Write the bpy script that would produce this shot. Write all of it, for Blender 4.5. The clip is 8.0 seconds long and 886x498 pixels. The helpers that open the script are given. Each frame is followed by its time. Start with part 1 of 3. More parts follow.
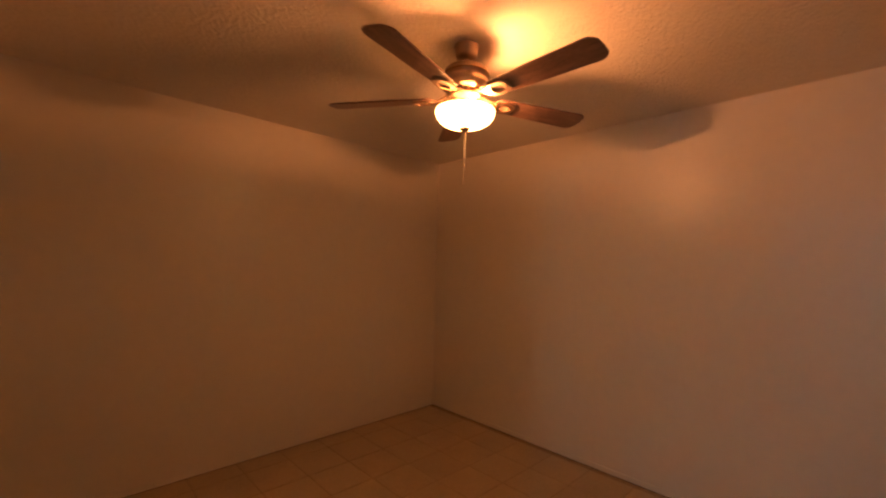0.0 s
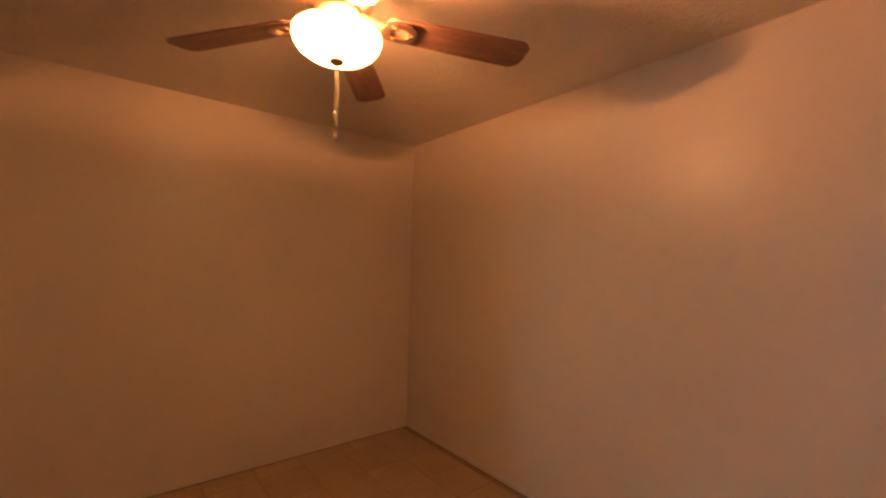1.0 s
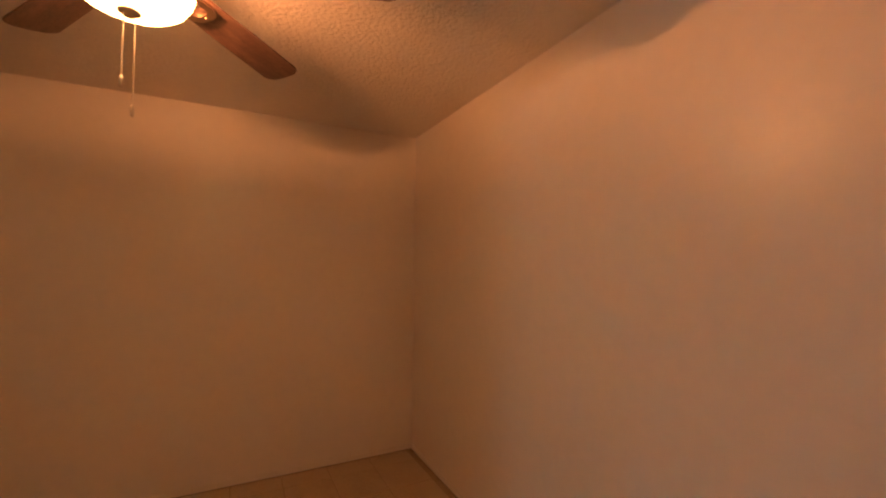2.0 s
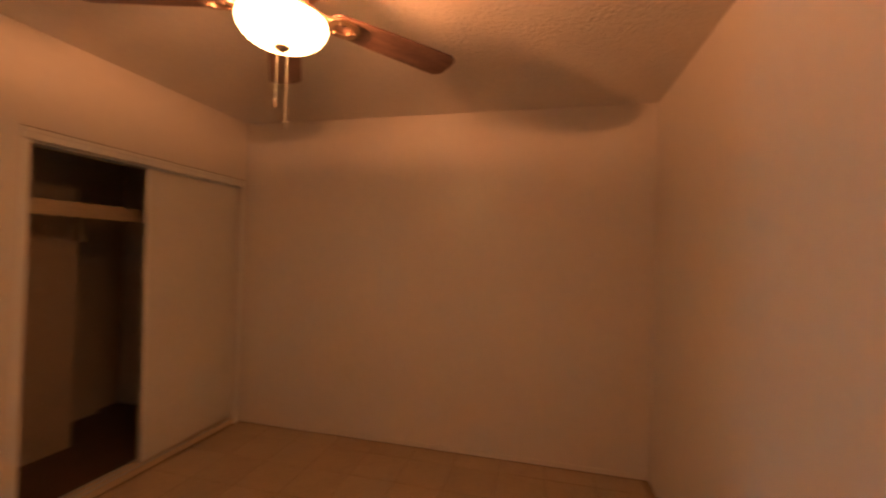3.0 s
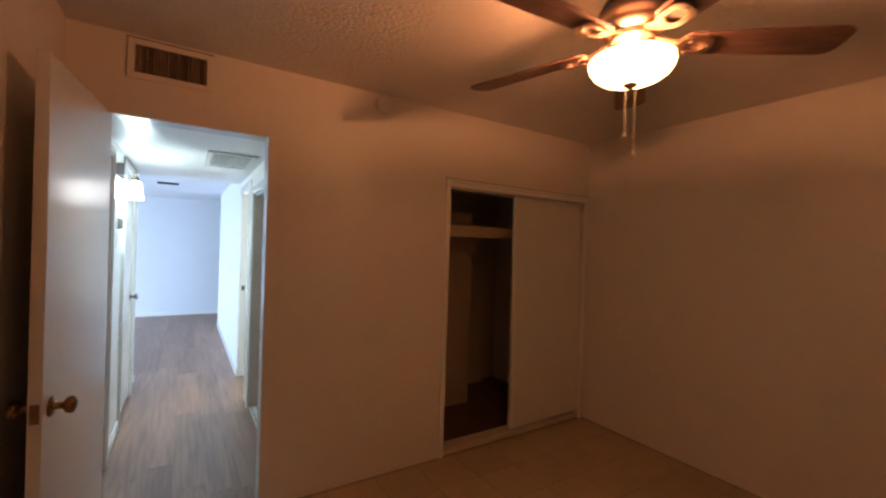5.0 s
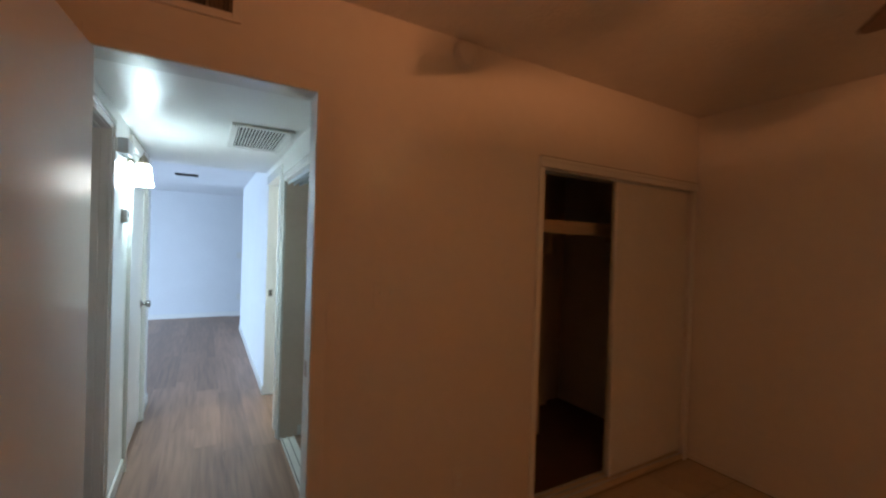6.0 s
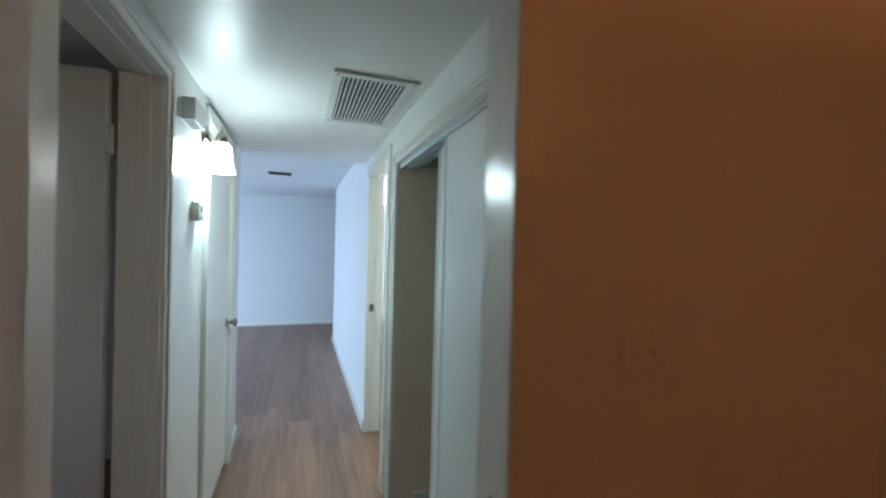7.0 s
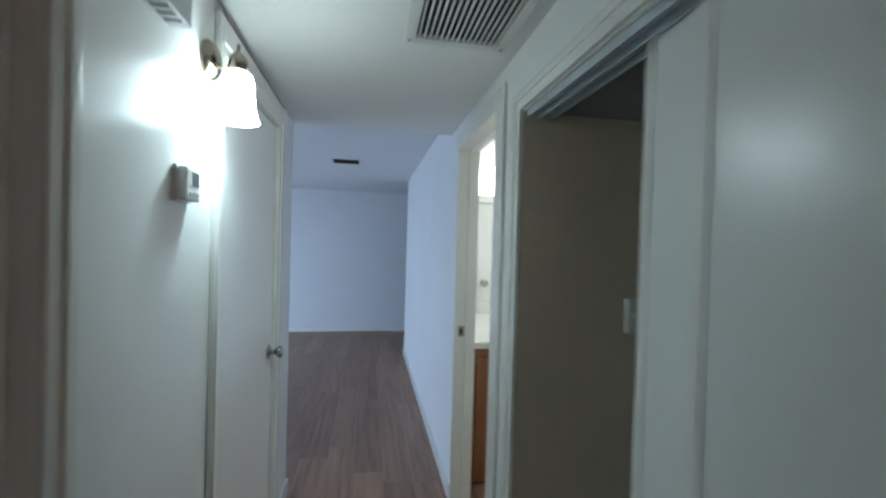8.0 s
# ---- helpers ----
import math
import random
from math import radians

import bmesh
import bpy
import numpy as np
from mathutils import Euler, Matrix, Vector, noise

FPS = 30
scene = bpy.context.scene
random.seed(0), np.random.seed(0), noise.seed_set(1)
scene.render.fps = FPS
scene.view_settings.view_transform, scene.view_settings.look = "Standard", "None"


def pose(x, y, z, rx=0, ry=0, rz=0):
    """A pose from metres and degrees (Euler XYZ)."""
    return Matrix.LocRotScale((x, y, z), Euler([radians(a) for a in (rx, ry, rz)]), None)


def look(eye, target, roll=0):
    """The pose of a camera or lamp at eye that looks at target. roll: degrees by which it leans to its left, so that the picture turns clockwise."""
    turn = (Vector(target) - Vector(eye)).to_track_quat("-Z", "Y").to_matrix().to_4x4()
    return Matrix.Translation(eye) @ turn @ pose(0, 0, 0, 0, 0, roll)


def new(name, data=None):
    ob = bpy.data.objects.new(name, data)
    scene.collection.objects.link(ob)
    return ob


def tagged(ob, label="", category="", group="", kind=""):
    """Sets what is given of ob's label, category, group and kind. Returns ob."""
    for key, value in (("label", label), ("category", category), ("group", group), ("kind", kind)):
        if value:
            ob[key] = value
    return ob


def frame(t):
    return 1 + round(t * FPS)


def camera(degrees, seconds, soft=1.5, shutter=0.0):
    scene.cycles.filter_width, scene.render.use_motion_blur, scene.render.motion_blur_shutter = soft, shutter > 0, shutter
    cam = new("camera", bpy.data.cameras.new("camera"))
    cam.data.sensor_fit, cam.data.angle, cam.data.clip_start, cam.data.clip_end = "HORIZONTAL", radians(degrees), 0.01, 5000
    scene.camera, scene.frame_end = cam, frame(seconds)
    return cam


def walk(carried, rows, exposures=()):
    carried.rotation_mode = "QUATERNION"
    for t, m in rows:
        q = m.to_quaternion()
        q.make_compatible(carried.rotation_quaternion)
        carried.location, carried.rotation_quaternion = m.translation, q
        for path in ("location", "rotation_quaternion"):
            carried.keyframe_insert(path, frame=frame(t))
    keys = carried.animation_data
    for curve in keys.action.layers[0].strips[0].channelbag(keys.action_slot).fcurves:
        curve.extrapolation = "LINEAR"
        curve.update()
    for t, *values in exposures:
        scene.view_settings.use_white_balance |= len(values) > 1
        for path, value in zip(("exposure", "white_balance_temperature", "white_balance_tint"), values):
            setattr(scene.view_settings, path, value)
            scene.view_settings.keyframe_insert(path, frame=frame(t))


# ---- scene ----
cam = camera(94.2, 8.0, soft=2.2, shutter=0.5)
PATH = [
    (0, (0.367, -0.217, 1.431), (1.805, -1.606, 1.493), 1.5),
    (0.5, (0.436, -0.563, 1.447), (1.898, -1.925, 1.512), 1.8),
    (1, (0.438, -1.045, 1.422), (1.999, -2.294, 1.483), 1.4),
    (1.2, (0.4, -1.222, 1.427), (2.007, -2.411, 1.487), 1.5),
    (2.3, (0.437, -2.027, 1.441), (2.347, -2.618, 1.498), 1.2),
    (2.6, (0.455, -2.241, 1.437), (2.452, -2.339, 1.47), 2.3),
    (3, (0.527, -2.371, 1.413), (2.47, -1.898, 1.434), 1.7),
    (3.2, (0.543, -2.43, 1.417), (2.398, -1.679, 1.435), 1.8),
    (3.5, (0.512, -2.524, 1.424), (2.206, -1.461, 1.434), 1.8),
    (3.6, (0.497, -2.558, 1.427), (2.125, -1.396, 1.436), 1.8),
    (4, (0.471, -2.665, 1.446), (1.843, -1.209, 1.453), 2.3),
    (4.5, (0.414, -2.643, 1.475), (1.597, -1.03, 1.473), 2.0),
    (4.65, (0.395, -2.59, 1.475), (1.518, -0.935, 1.471), 1.9),
    (5.8, (0.377, -1.816, 1.458), (1.4, -0.097, 1.444), 1.8),
    (6, (0.396, -1.641, 1.463), (1.395, 0.091, 1.443), 1.9),
    (6.5, (0.401, -1.19, 1.438), (1.242, 0.624, 1.431), 2.0),
    (7, (0.4, -0.654, 1.454), (1.059, 1.234, 1.437), 1.5),
    (7.5, (0.431, -0.211, 1.467), (0.942, 1.722, 1.446), 1.7),
    (8, (0.413, 0.262, 1.448), (0.768, 2.23, 1.422), 1.6),
]
EXPOSURES = [
    (0.0, 0.32, 7600, 15), (1.0, 0.74, 7050, 12), (2.5, 0.85, 6600, 10), (3.5, 0.88, 6120, 10), (4.0, 0.78, 6120, 11), (4.5, 0.48, 6060, 11), (5.8, -0.2, 5980, 8), (6.5, -0.33, 5950, 4),
    (7.0, -0.52, 6050, 4), (7.5, -0.66, 6050, 7), (8.0, -1.3, 6150, 9),
]
walk(cam, [(t, look(eye, target, roll)) for t, eye, target, roll in PATH], EXPOSURES)

# ---- world and light ----
world = bpy.data.worlds.new("sky")
scene.world = world
world.use_nodes = True
wn = world.node_tree.nodes
sky = wn.new("ShaderNodeTexSky")
sky.sky_type, sky.sun_disc = "NISHITA", False
sky.sun_elevation, sky.sun_rotation = radians(40), radians(200)
world.node_tree.links.new(sky.outputs[0], wn["Background"].inputs[0])
wn["Background"].inputs[1].default_value = 0.1

FAN = Vector((1.642, -1.566, 0))
WARM = (1.0, 0.35, 0.125)
COOL = (0.71, 0.97, 1.0)
DAY = (0.56, 0.745, 1.0)


def lamp(name, kind, place, energy, colour, size=0.03, turn=(0, 0, 0), size_y=0.0):
    data = bpy.data.lights.new(name, kind)
    data.energy, data.color = energy, colour
    if kind == "AREA":
        data.shape, data.size, data.size_y = "RECTANGLE", size, size_y
    else:
        data.shadow_soft_size = size
    ob = new(name, data)
    ob.matrix_world = pose(*place, *turn)
    return ob


# bulbs inside the fan's bowl, the hall sconce and daylight in the living room's glass door
lamp("fan_bulb", "POINT", (FAN.x - 0.070, FAN.y - 0.040, 2.125), 26.0, WARM, 0.024)
lamp("sconce_bulb", "POINT", (0.058, 1.45, 1.80), 26.0, COOL, 0.04)
lamp("daylight", "AREA", (-3.55, 4.75, 0.75), 242.0, DAY, 1.3, (0, -64, 0), 2.3)
lamp("side_room_daylight", "AREA", (-1.2, 0.16, 1.45), 0.55, (0.78, 0.92, 1.0), 0.9, (112, 0, 0), 1.0)
lamp("bath_lamp", "POINT", (1.95, 2.7, 1.85), 42.0, (0.94, 1.0, 0.92), 0.06)

# ---- materials ----


def material(name, base, rough=0.5, metal=0.0, bump=0.0, bump_scale=60.0, vary=0.06, vary_scale=3.0, detail=4.0, stretch=(1, 1, 1),
             spec=0.5, random_tone=0.0, second=None, patchy=0.07, relief=0.004):
    m = bpy.data.materials.new(name)
    m.use_nodes = True
    n, ln = m.node_tree.nodes, m.node_tree.links
    b = n["Principled BSDF"]
    b.inputs["Roughness"].default_value, b.inputs["Metallic"].default_value = rough, metal
    b.inputs["Specular IOR Level"].default_value = spec
    tc = n.new("ShaderNodeTexCoord")
    mp = n.new("ShaderNodeMapping")
    mp.inputs["Scale"].default_value = stretch
    ln.new(tc.outputs["Object"], mp.inputs[0])
    if random_tone:
        own, far, shift = n.new("ShaderNodeObjectInfo"), n.new("ShaderNodeMath"), n.new("ShaderNodeVectorMath")
        far.operation, far.inputs[1].default_value = "MULTIPLY", 60.0
        ln.new(own.outputs["Random"], far.inputs[0])
        ln.new(tc.outputs["Object"], shift.inputs[0]), ln.new(far.outputs[0], shift.inputs[1])
        ln.new(shift.outputs[0], mp.inputs[0])
    big, small = n.new("ShaderNodeTexNoise"), n.new("ShaderNodeTexNoise")
    big.inputs["Scale"].default_value, small.inputs["Scale"].default_value = vary_scale, vary_scale * 11
    big.inputs["Detail"].default_value = small.inputs["Detail"].default_value = detail
    ln.new(mp.outputs[0], big.inputs["Vector"]), ln.new(mp.outputs[0], small.inputs["Vector"])
    add = n.new("ShaderNodeMath")
    add.operation = "MULTIPLY_ADD"
    ln.new(small.outputs["Fac"], add.inputs[0])
    add.inputs[1].default_value = 0.5
    half = n.new("ShaderNodeMath")
    half.operation, half.inputs[1].default_value = "MULTIPLY", 0.5
    ln.new(big.outputs["Fac"], half.inputs[0]), ln.new(half.outputs[0], add.inputs[2])
    ramp = n.new("ShaderNodeValToRGB")
    other = second or [c * (1 - 4 * vary) for c in base]
    lo, hi = ramp.color_ramp.elements
    lo.position, lo.color = 0.36, (*other, 1)
    hi.position, hi.color = 0.62, (*base, 1)
    ln.new(add.outputs[0], ramp.inputs[0])
    colour = ramp.outputs[0]
    if random_tone:
        info, hsv, rng = n.new("ShaderNodeObjectInfo"), n.new("ShaderNodeHueSaturation"), n.new("ShaderNodeMapRange")
        rng.inputs["To Min"].default_value, rng.inputs["To Max"].default_value = 1 - random_tone, 1 + random_tone
        ln.new(info.outputs["Random"], rng.inputs["Value"]), ln.new(rng.outputs[0], hsv.inputs["Value"])
        ln.new(colour, hsv.inputs["Color"])
        colour = hsv.outputs[0]
    ln.new(colour, b.inputs["Base Color"])
    rr = n.new("ShaderNodeMapRange")
    rr.inputs["To Min"].default_value, rr.inputs["To Max"].default_value = max(rough - patchy, 0.02), rough + patchy
    ln.new(add.outputs[0], rr.inputs["Value"]), ln.new(rr.outputs[0], b.inputs["Roughness"])
    if bump:
        tex, bn = n.new("ShaderNodeTexNoise"), n.new("ShaderNodeBump")
        tex.inputs["Scale"].default_value, tex.inputs["Detail"].default_value = bump_scale, 3.0
        ln.new(tc.outputs["Object"], tex.inputs["Vector"])
        bn.inputs["Strength"].default_value, bn.inputs["Distance"].default_value = bump, relief
        ln.new(tex.outputs["Fac"], bn.inputs["Height"]), ln.new(bn.outputs[0], b.inputs["Normal"])
    return m


def glow(name, colour, strength, tint=(0.9, 0.85, 0.75)):
    m = bpy.data.materials.new(name)
    m.use_nodes = True
    b = m.node_tree.nodes["Principled BSDF"]
    b.inputs["Base Color"].default_value, b.inputs["Roughness"].default_value = (*tint, 1), 0.25
    b.inputs["Emission Color"].default_value, b.inputs["Emission Strength"].default_value = (*colour, 1), strength
    return m


PAINT = material("bedroom_wall_paint", (0.76, 0.71, 0.65), 0.325, bump=0.12, bump_scale=80, patchy=0.025, vary=0.01, vary_scale=1.7)
CEIL = material("textured_ceiling_paint", (0.78, 0.74, 0.68), 0.5, bump=1.0, relief=0.007, bump_scale=58, vary=0.015, vary_scale=2)
HALL = material("hall_wall_paint", (0.78, 0.78, 0.76), 0.30, bump=0.10, bump_scale=60, vary=0.006, patchy=0.012, vary_scale=2)
HALLCEIL = material("hall_ceiling_paint", (0.80, 0.79, 0.76), 0.37, spec=0.3, bump=0.18, bump_scale=22, patchy=0.02, vary=0.006)
# base colour darkened to carry part of the shade inside the closet
CLOSETDIM = material("closet_paint_with_shade", (0.52, 0.40, 0.29), 0.6, bump=0.15, bump_scale=80, vary=0.02)
CLOSETTAN = material("hall_closet_paint", (0.74, 0.62, 0.50), 0.5, bump=0.1, bump_scale=80, vary=0.015)
LIVING = material("living_wall_paint", (0.75, 0.76, 0.77), 0.6, bump=0.12, bump_scale=70, vary=0.012)
TRIM = material("trim_enamel", (0.82, 0.81, 0.77), 0.23, bump=0.04, bump_scale=40, patchy=0.03, vary=0.006, vary_scale=4)
DOOR = material("door_enamel", (0.74, 0.74, 0.72), 0.19, bump=0.05, bump_scale=14, patchy=0.03, vary=0.004, vary_scale=3)
HPANEL = material("hall_panel_enamel", (0.74, 0.75, 0.74), 0.29, bump=0.03, bump_scale=8, patchy=0.015, vary=0.005, vary_scale=3)
PANEL = material("sliding_panel_paint", (0.72, 0.70, 0.64), 0.45, bump=0.06, bump_scale=30, vary=0.015)
SHELF = material("shelf_pine", (0.62, 0.50, 0.34), 0.5, bump=0.1, bump_scale=50, vary=0.05, stretch=(0.3, 4, 4))
SHELFDARK = material("dark_brown_edge", (0.20, 0.15, 0.11), 0.6, vary=0.08, vary_scale=8)
# dark brown strips along the floor, closet frame and register edges
DARKJOINT = material("dark_floor_gap", (0.20, 0.138, 0.094), 0.9, vary=0.08, vary_scale=12)
TILE = material("tan_floor_tile", (0.50, 0.385, 0.255), 0.40, bump=0.06, bump_scale=35, vary=0.05, vary_scale=5, random_tone=0.05, second=(0.42, 0.32, 0.21))
GROUT = material("tile_grout", (0.40, 0.304, 0.204), 0.9, bump=0.2, bump_scale=200)
PLANK = material("laminate_plank", (0.335, 0.20, 0.137), 0.42, bump=0.05, bump_scale=60, vary=0.08, vary_scale=1.6, stretch=(2.2, 0.13, 5), detail=1.2, random_tone=0.13, patchy=0.12, second=(0.18, 0.102, 0.069))
GAP = material("plank_gap", (0.06, 0.04, 0.03), 0.9)
WALNUT = material("walnut_blade", (0.19, 0.108, 0.083), 0.36, bump=0.05, bump_scale=50, vary=0.1, vary_scale=5, stretch=(0.9, 9, 9), second=(0.06, 0.032, 0.025))
BRONZE = material("satin_bronze", (0.44, 0.33, 0.25), 0.36, metal=1.0, vary=0.03, vary_scale=12)
CHAIN = material("pale_chain_metal", (0.52, 0.47, 0.40), 0.4, metal=0.5, vary=0.02)
BRASS = material("aged_brass", (0.30, 0.19, 0.095), 0.28, metal=1.0, vary=0.05, vary_scale=20)
NICKEL = material("brushed_nickel", (0.40, 0.39, 0.37), 0.14, metal=1.0, vary=0.03, vary_scale=20)
ANTIQUE = material("antique_nickel", (0.30, 0.262, 0.21), 0.24, metal=1.0, vary=0.04, vary_scale=20)
ALU = material("track_enamel", (0.56, 0.62, 0.66), 0.3, metal=0.35, vary=0.03, vary_scale=15)
PLASTIC = material("white_plastic", (0.74, 0.73, 0.69), 0.4, vary=0.01)
BOXGREY = material("chime_plastic", (0.52, 0.53, 0.55), 0.45, vary=0.02)
LCD = material("lcd_glass", (0.10, 0.13, 0.13), 0.15, vary=0.02)
# near-black colour for unlit depth behind slats; DARK also for dark fittings
GAPSHADE = material("vent_gap_shade", (0.008, 0.007, 0.006), 0.9, vary=0.02)
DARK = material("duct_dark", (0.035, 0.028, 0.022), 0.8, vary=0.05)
VENT = material("vent_enamel", (0.70, 0.69, 0.65), 0.4, vary=0.02)
DUSTY = material("dusty_slat_enamel", (0.66, 0.65, 0.61), 0.5, vary=0.06, vary_scale=14)
RUST = material("register_tan", (0.20, 0.145, 0.10), 0.5, vary=0.1, vary_scale=9, random_tone=0.5, second=(0.08, 0.058, 0.04))
CLOSETFLOOR = material("closet_floor_brown", (0.14, 0.075, 0.05), 0.7, bump=0.2, bump_scale=80, vary=0.06, vary_scale=6)
VANITY = material("vanity_oak", (0.34, 0.14, 0.055), 0.4, bump=0.1, bump_scale=40, vary=0.08, vary_scale=5, stretch=(6, 6, 0.6))
CULTURED = material("white_counter", (0.82, 0.81, 0.78), 0.18, vary=0.01)
OPAL = material("opal_glass", (0.85, 0.83, 0.78), 0.3, vary=0.005)
BOWL = glow("lit_alabaster_glass", (1.0, 0.465, 0.165), 16.5)
SHADE = glow("lit_frosted_glass", (0.80, 0.98, 0.99), 75.0, (0.9, 0.92, 0.92))
FROST = glow("frosted_window_light", (1.0, 0.98, 0.92), 9.0)

# ---- mesh helpers ----


def part(name, bm, mat, parent=None, label=""):
    me = bpy.data.meshes.new(name)
    bmesh.ops.recalc_face_normals(bm, faces=bm.faces[:])
    bm.to_mesh(me)
    bm.free()
    me.materials.append(mat)
    ob = new(name, me)
    if parent is not None:
        ob.parent = parent
        if parent.type == "EMPTY":
            ob.matrix_parent_inverse = Matrix.Translation(-parent.location)
    return tagged(ob, label)


def thing(name, place, label, category, group="", kind=""):
    e = new(name)
    e.empty_display_size = 0.05
    e.location = place
    return tagged(e, label, category, group, kind)


def box(x0, x1, y0, y1, z0, z1, bevel=0.0, bm=None):
    own = bmesh.new()
    bmesh.ops.create_cube(own, size=1)
    own.transform(Matrix.Translation(((x0 + x1) / 2, (y0 + y1) / 2, (z0 + z1) / 2)) @ Matrix.Diagonal((x1 - x0, y1 - y0, z1 - z0, 1)))
    if bevel:
        bmesh.ops.bevel(own, geom=own.edges[:], offset=bevel, segments=2, affect="EDGES", profile=0.6)
    return join(bm, own)


def join(bm, own):
    if bm is None:
        return own
    me = bpy.data.meshes.new("tmp")
    own.to_mesh(me)
    own.free()
    bm.from_mesh(me)
    bpy.data.meshes.remove(me)
    return bm


def lathe(profile, place=(0, 0, 0), turn=None, steps=40, bm=None):
    """A surface of revolution about z: profile of (radius, height)."""
    own = bmesh.new()
    rings = []
    for r, z in profile:
        if r < 1e-5:
            rings.append([own.verts.new((0, 0, z))])
        else:
            rings.append([own.verts.new((r * math.cos(a), r * math.sin(a), z)) for a in np.linspace(0, 2 * math.pi, steps, endpoint=False)])
    for a, b in zip(rings, rings[1:]):
        for i in range(steps):
            j = (i + 1) % steps
            q = [a[i % len(a)], a[j % len(a)], b[j % len(b)], b[i % len(b)]]
            q = list(dict.fromkeys(q))
            if len(q) > 2:
                own.faces.new(q)
    for f in own.faces:
        f.smooth = True
    m = Matrix.Translation(place)
    own.transform(m @ turn if turn else m)
    return join(bm, own)


def tube(points, radius, steps=10, bm=None):
    """A round bar along points."""
    own = bmesh.new()
    pts = [Vector(p) for p in points]
    rings = []
    for i, p in enumerate(pts):
        way = (pts[min(i + 1, len(pts) - 1)] - pts[max(i - 1, 0)]).normalized()
        q = way.to_track_quat("Z", "Y").to_matrix()
        rings.append([own.verts.new(p + q @ Vector((radius * math.cos(a), radius * math.sin(a), 0))) for a in np.linspace(0, 2 * math.pi, steps, endpoint=False)])
    for a, b in zip(rings, rings[1:]):
        for i in range(steps):
            f = own.faces.new((a[i], a[(i + 1) % steps], b[(i + 1) % steps], b[i]))
            f.smooth = True
    own.faces.new(rings[0]), own.faces.new(rings[-1])
    return join(bm, own)


def slab_with_holes(axis, p0, p1, u0, u1, z0, z1, holes=()):
    """A wall between p0 and p1 on its axis ('x' or 'y'), along u, with openings (ua, ub, za, zb) through it."""
    us = sorted({u0, u1, *[h[0] for h in holes], *[h[1] for h in holes]})
    zs = sorted({z0, z1, *[h[2] for h in holes], *[h[3] for h in holes]})
    us, zs = [u for u in us if u0 <= u <= u1], [z for z in zs if z0 <= z <= z1]

    def solid(i, j):
        if not (0 <= i < len(us) - 1 and 0 <= j < len(zs) - 1):
            return False
        u, z = (us[i] + us[i + 1]) / 2, (zs[j] + zs[j + 1]) / 2
        return not any(h[0] < u < h[1] and h[2] < z < h[3] for h in holes)

    bm = bmesh.new()
    seen = {}

    def v(p, u, z):
        key = (p, u, z)
        if key not in seen:
            seen[key] = bm.verts.new((p, u, z) if axis == "x" else (u, p, z))
        return seen[key]

    for i in range(len(us) - 1):
        for j in range(len(zs) - 1):
            if not solid(i, j):
                continue
            a, b, c, d = us[i], us[i + 1], zs[j], zs[j + 1]
            for p in (p0, p1):
                bm.faces.new((v(p, a, c), v(p, b, c), v(p, b, d), v(p, a, d)))
            for di, dj, e in ((-1, 0, ((a, c), (a, d))), (1, 0, ((b, c), (b, d))), (0, -1, ((a, c), (b, c))), (0, 1, ((a, d), (b, d)))):
                if not solid(i + di, j + dj):
                    (ua, za), (ub, zb) = e
                    bm.faces.new((v(p0, ua, za), v(p0, ub, zb), v(p1, ub, zb), v(p1, ua, za)))
    return bm


def wall(name, mat, label, *args):
    return tagged(part(name, slab_with_holes(*args), mat), label, "wall", kind="structure")


def sheet(name, mat, label, category, x0, x1, y0, y1, z0, z1):
    return tagged(part(name, box(x0, x1, y0, y1, z0, z1), mat), label, category, kind="structure")


# ---- the shell ----
H, HH, LH = 2.42, 2.108, 2.245
J = 0.012
XA, YB, XD = 3.405, -3.065, -0.08
HL, HR = -0.02, 0.895
FAR = 7.0

wall("wall_door_side", PAINT, "off-white painted wall with doorway and closet opening", "y", 0.0, 0.12, XD, XA, 0, H, [(0.055 - J, 0.76 + J, 0, 2.04 + J), (1.945, 3.35, 0, 1.897)])
wall("wall_plain_side", PAINT, "plain off-white painted bedroom wall", "x", XA, XA + 0.12, YB - 0.12, 1.30, 0, H)
wall("wall_back_side", PAINT, "plain off-white semi-gloss bedroom wall", "y", YB - 0.12, YB, XD, XA, 0, H)
wall("wall_behind_door", PAINT, "off-white painted wall behind the open door", "x", XD - 0.12, XD, YB - 0.12, 0.12, 0, H)
sheet("ceiling_bedroom", CEIL, "textured off-white bedroom ceiling", "ceiling", XD - 0.12, XA + 0.12, YB - 0.12, 0.12, H, H + 0.1)
# closet shell: shallow bay and deeper bay, the recess's shade partly in the colour
wall("wall_closet_back", CLOSETDIM, "plain painted back wall of the closet", "y", 0.74, 0.80, 1.80, 2.69, 0, H)
wall("wall_closet_return", CLOSETDIM, "short return wall inside the closet", "x", 2.63, 2.69, 0.80, 1.24, 0, H)
wall("wall_closet_deep", CLOSETDIM, "painted back wall of the deep closet bay", "y", 1.24, 1.30, 2.63, XA, 0, H)
wall("wall_closet_side", CLOSETDIM, "painted side wall of the closet", "x", 1.74, 1.80, 0.12, 0.80, 0, H)
sheet("ceiling_closet", CLOSETDIM, "painted closet ceiling", "ceiling", 1.74, XA + 0.12, 0.12, 1.30, H, H + 0.1)
sheet("floor_closet", CLOSETFLOOR, "dark brown closet floor", "floor", 1.74, XA, 0.12, 1.30, -0.1, 0.012)

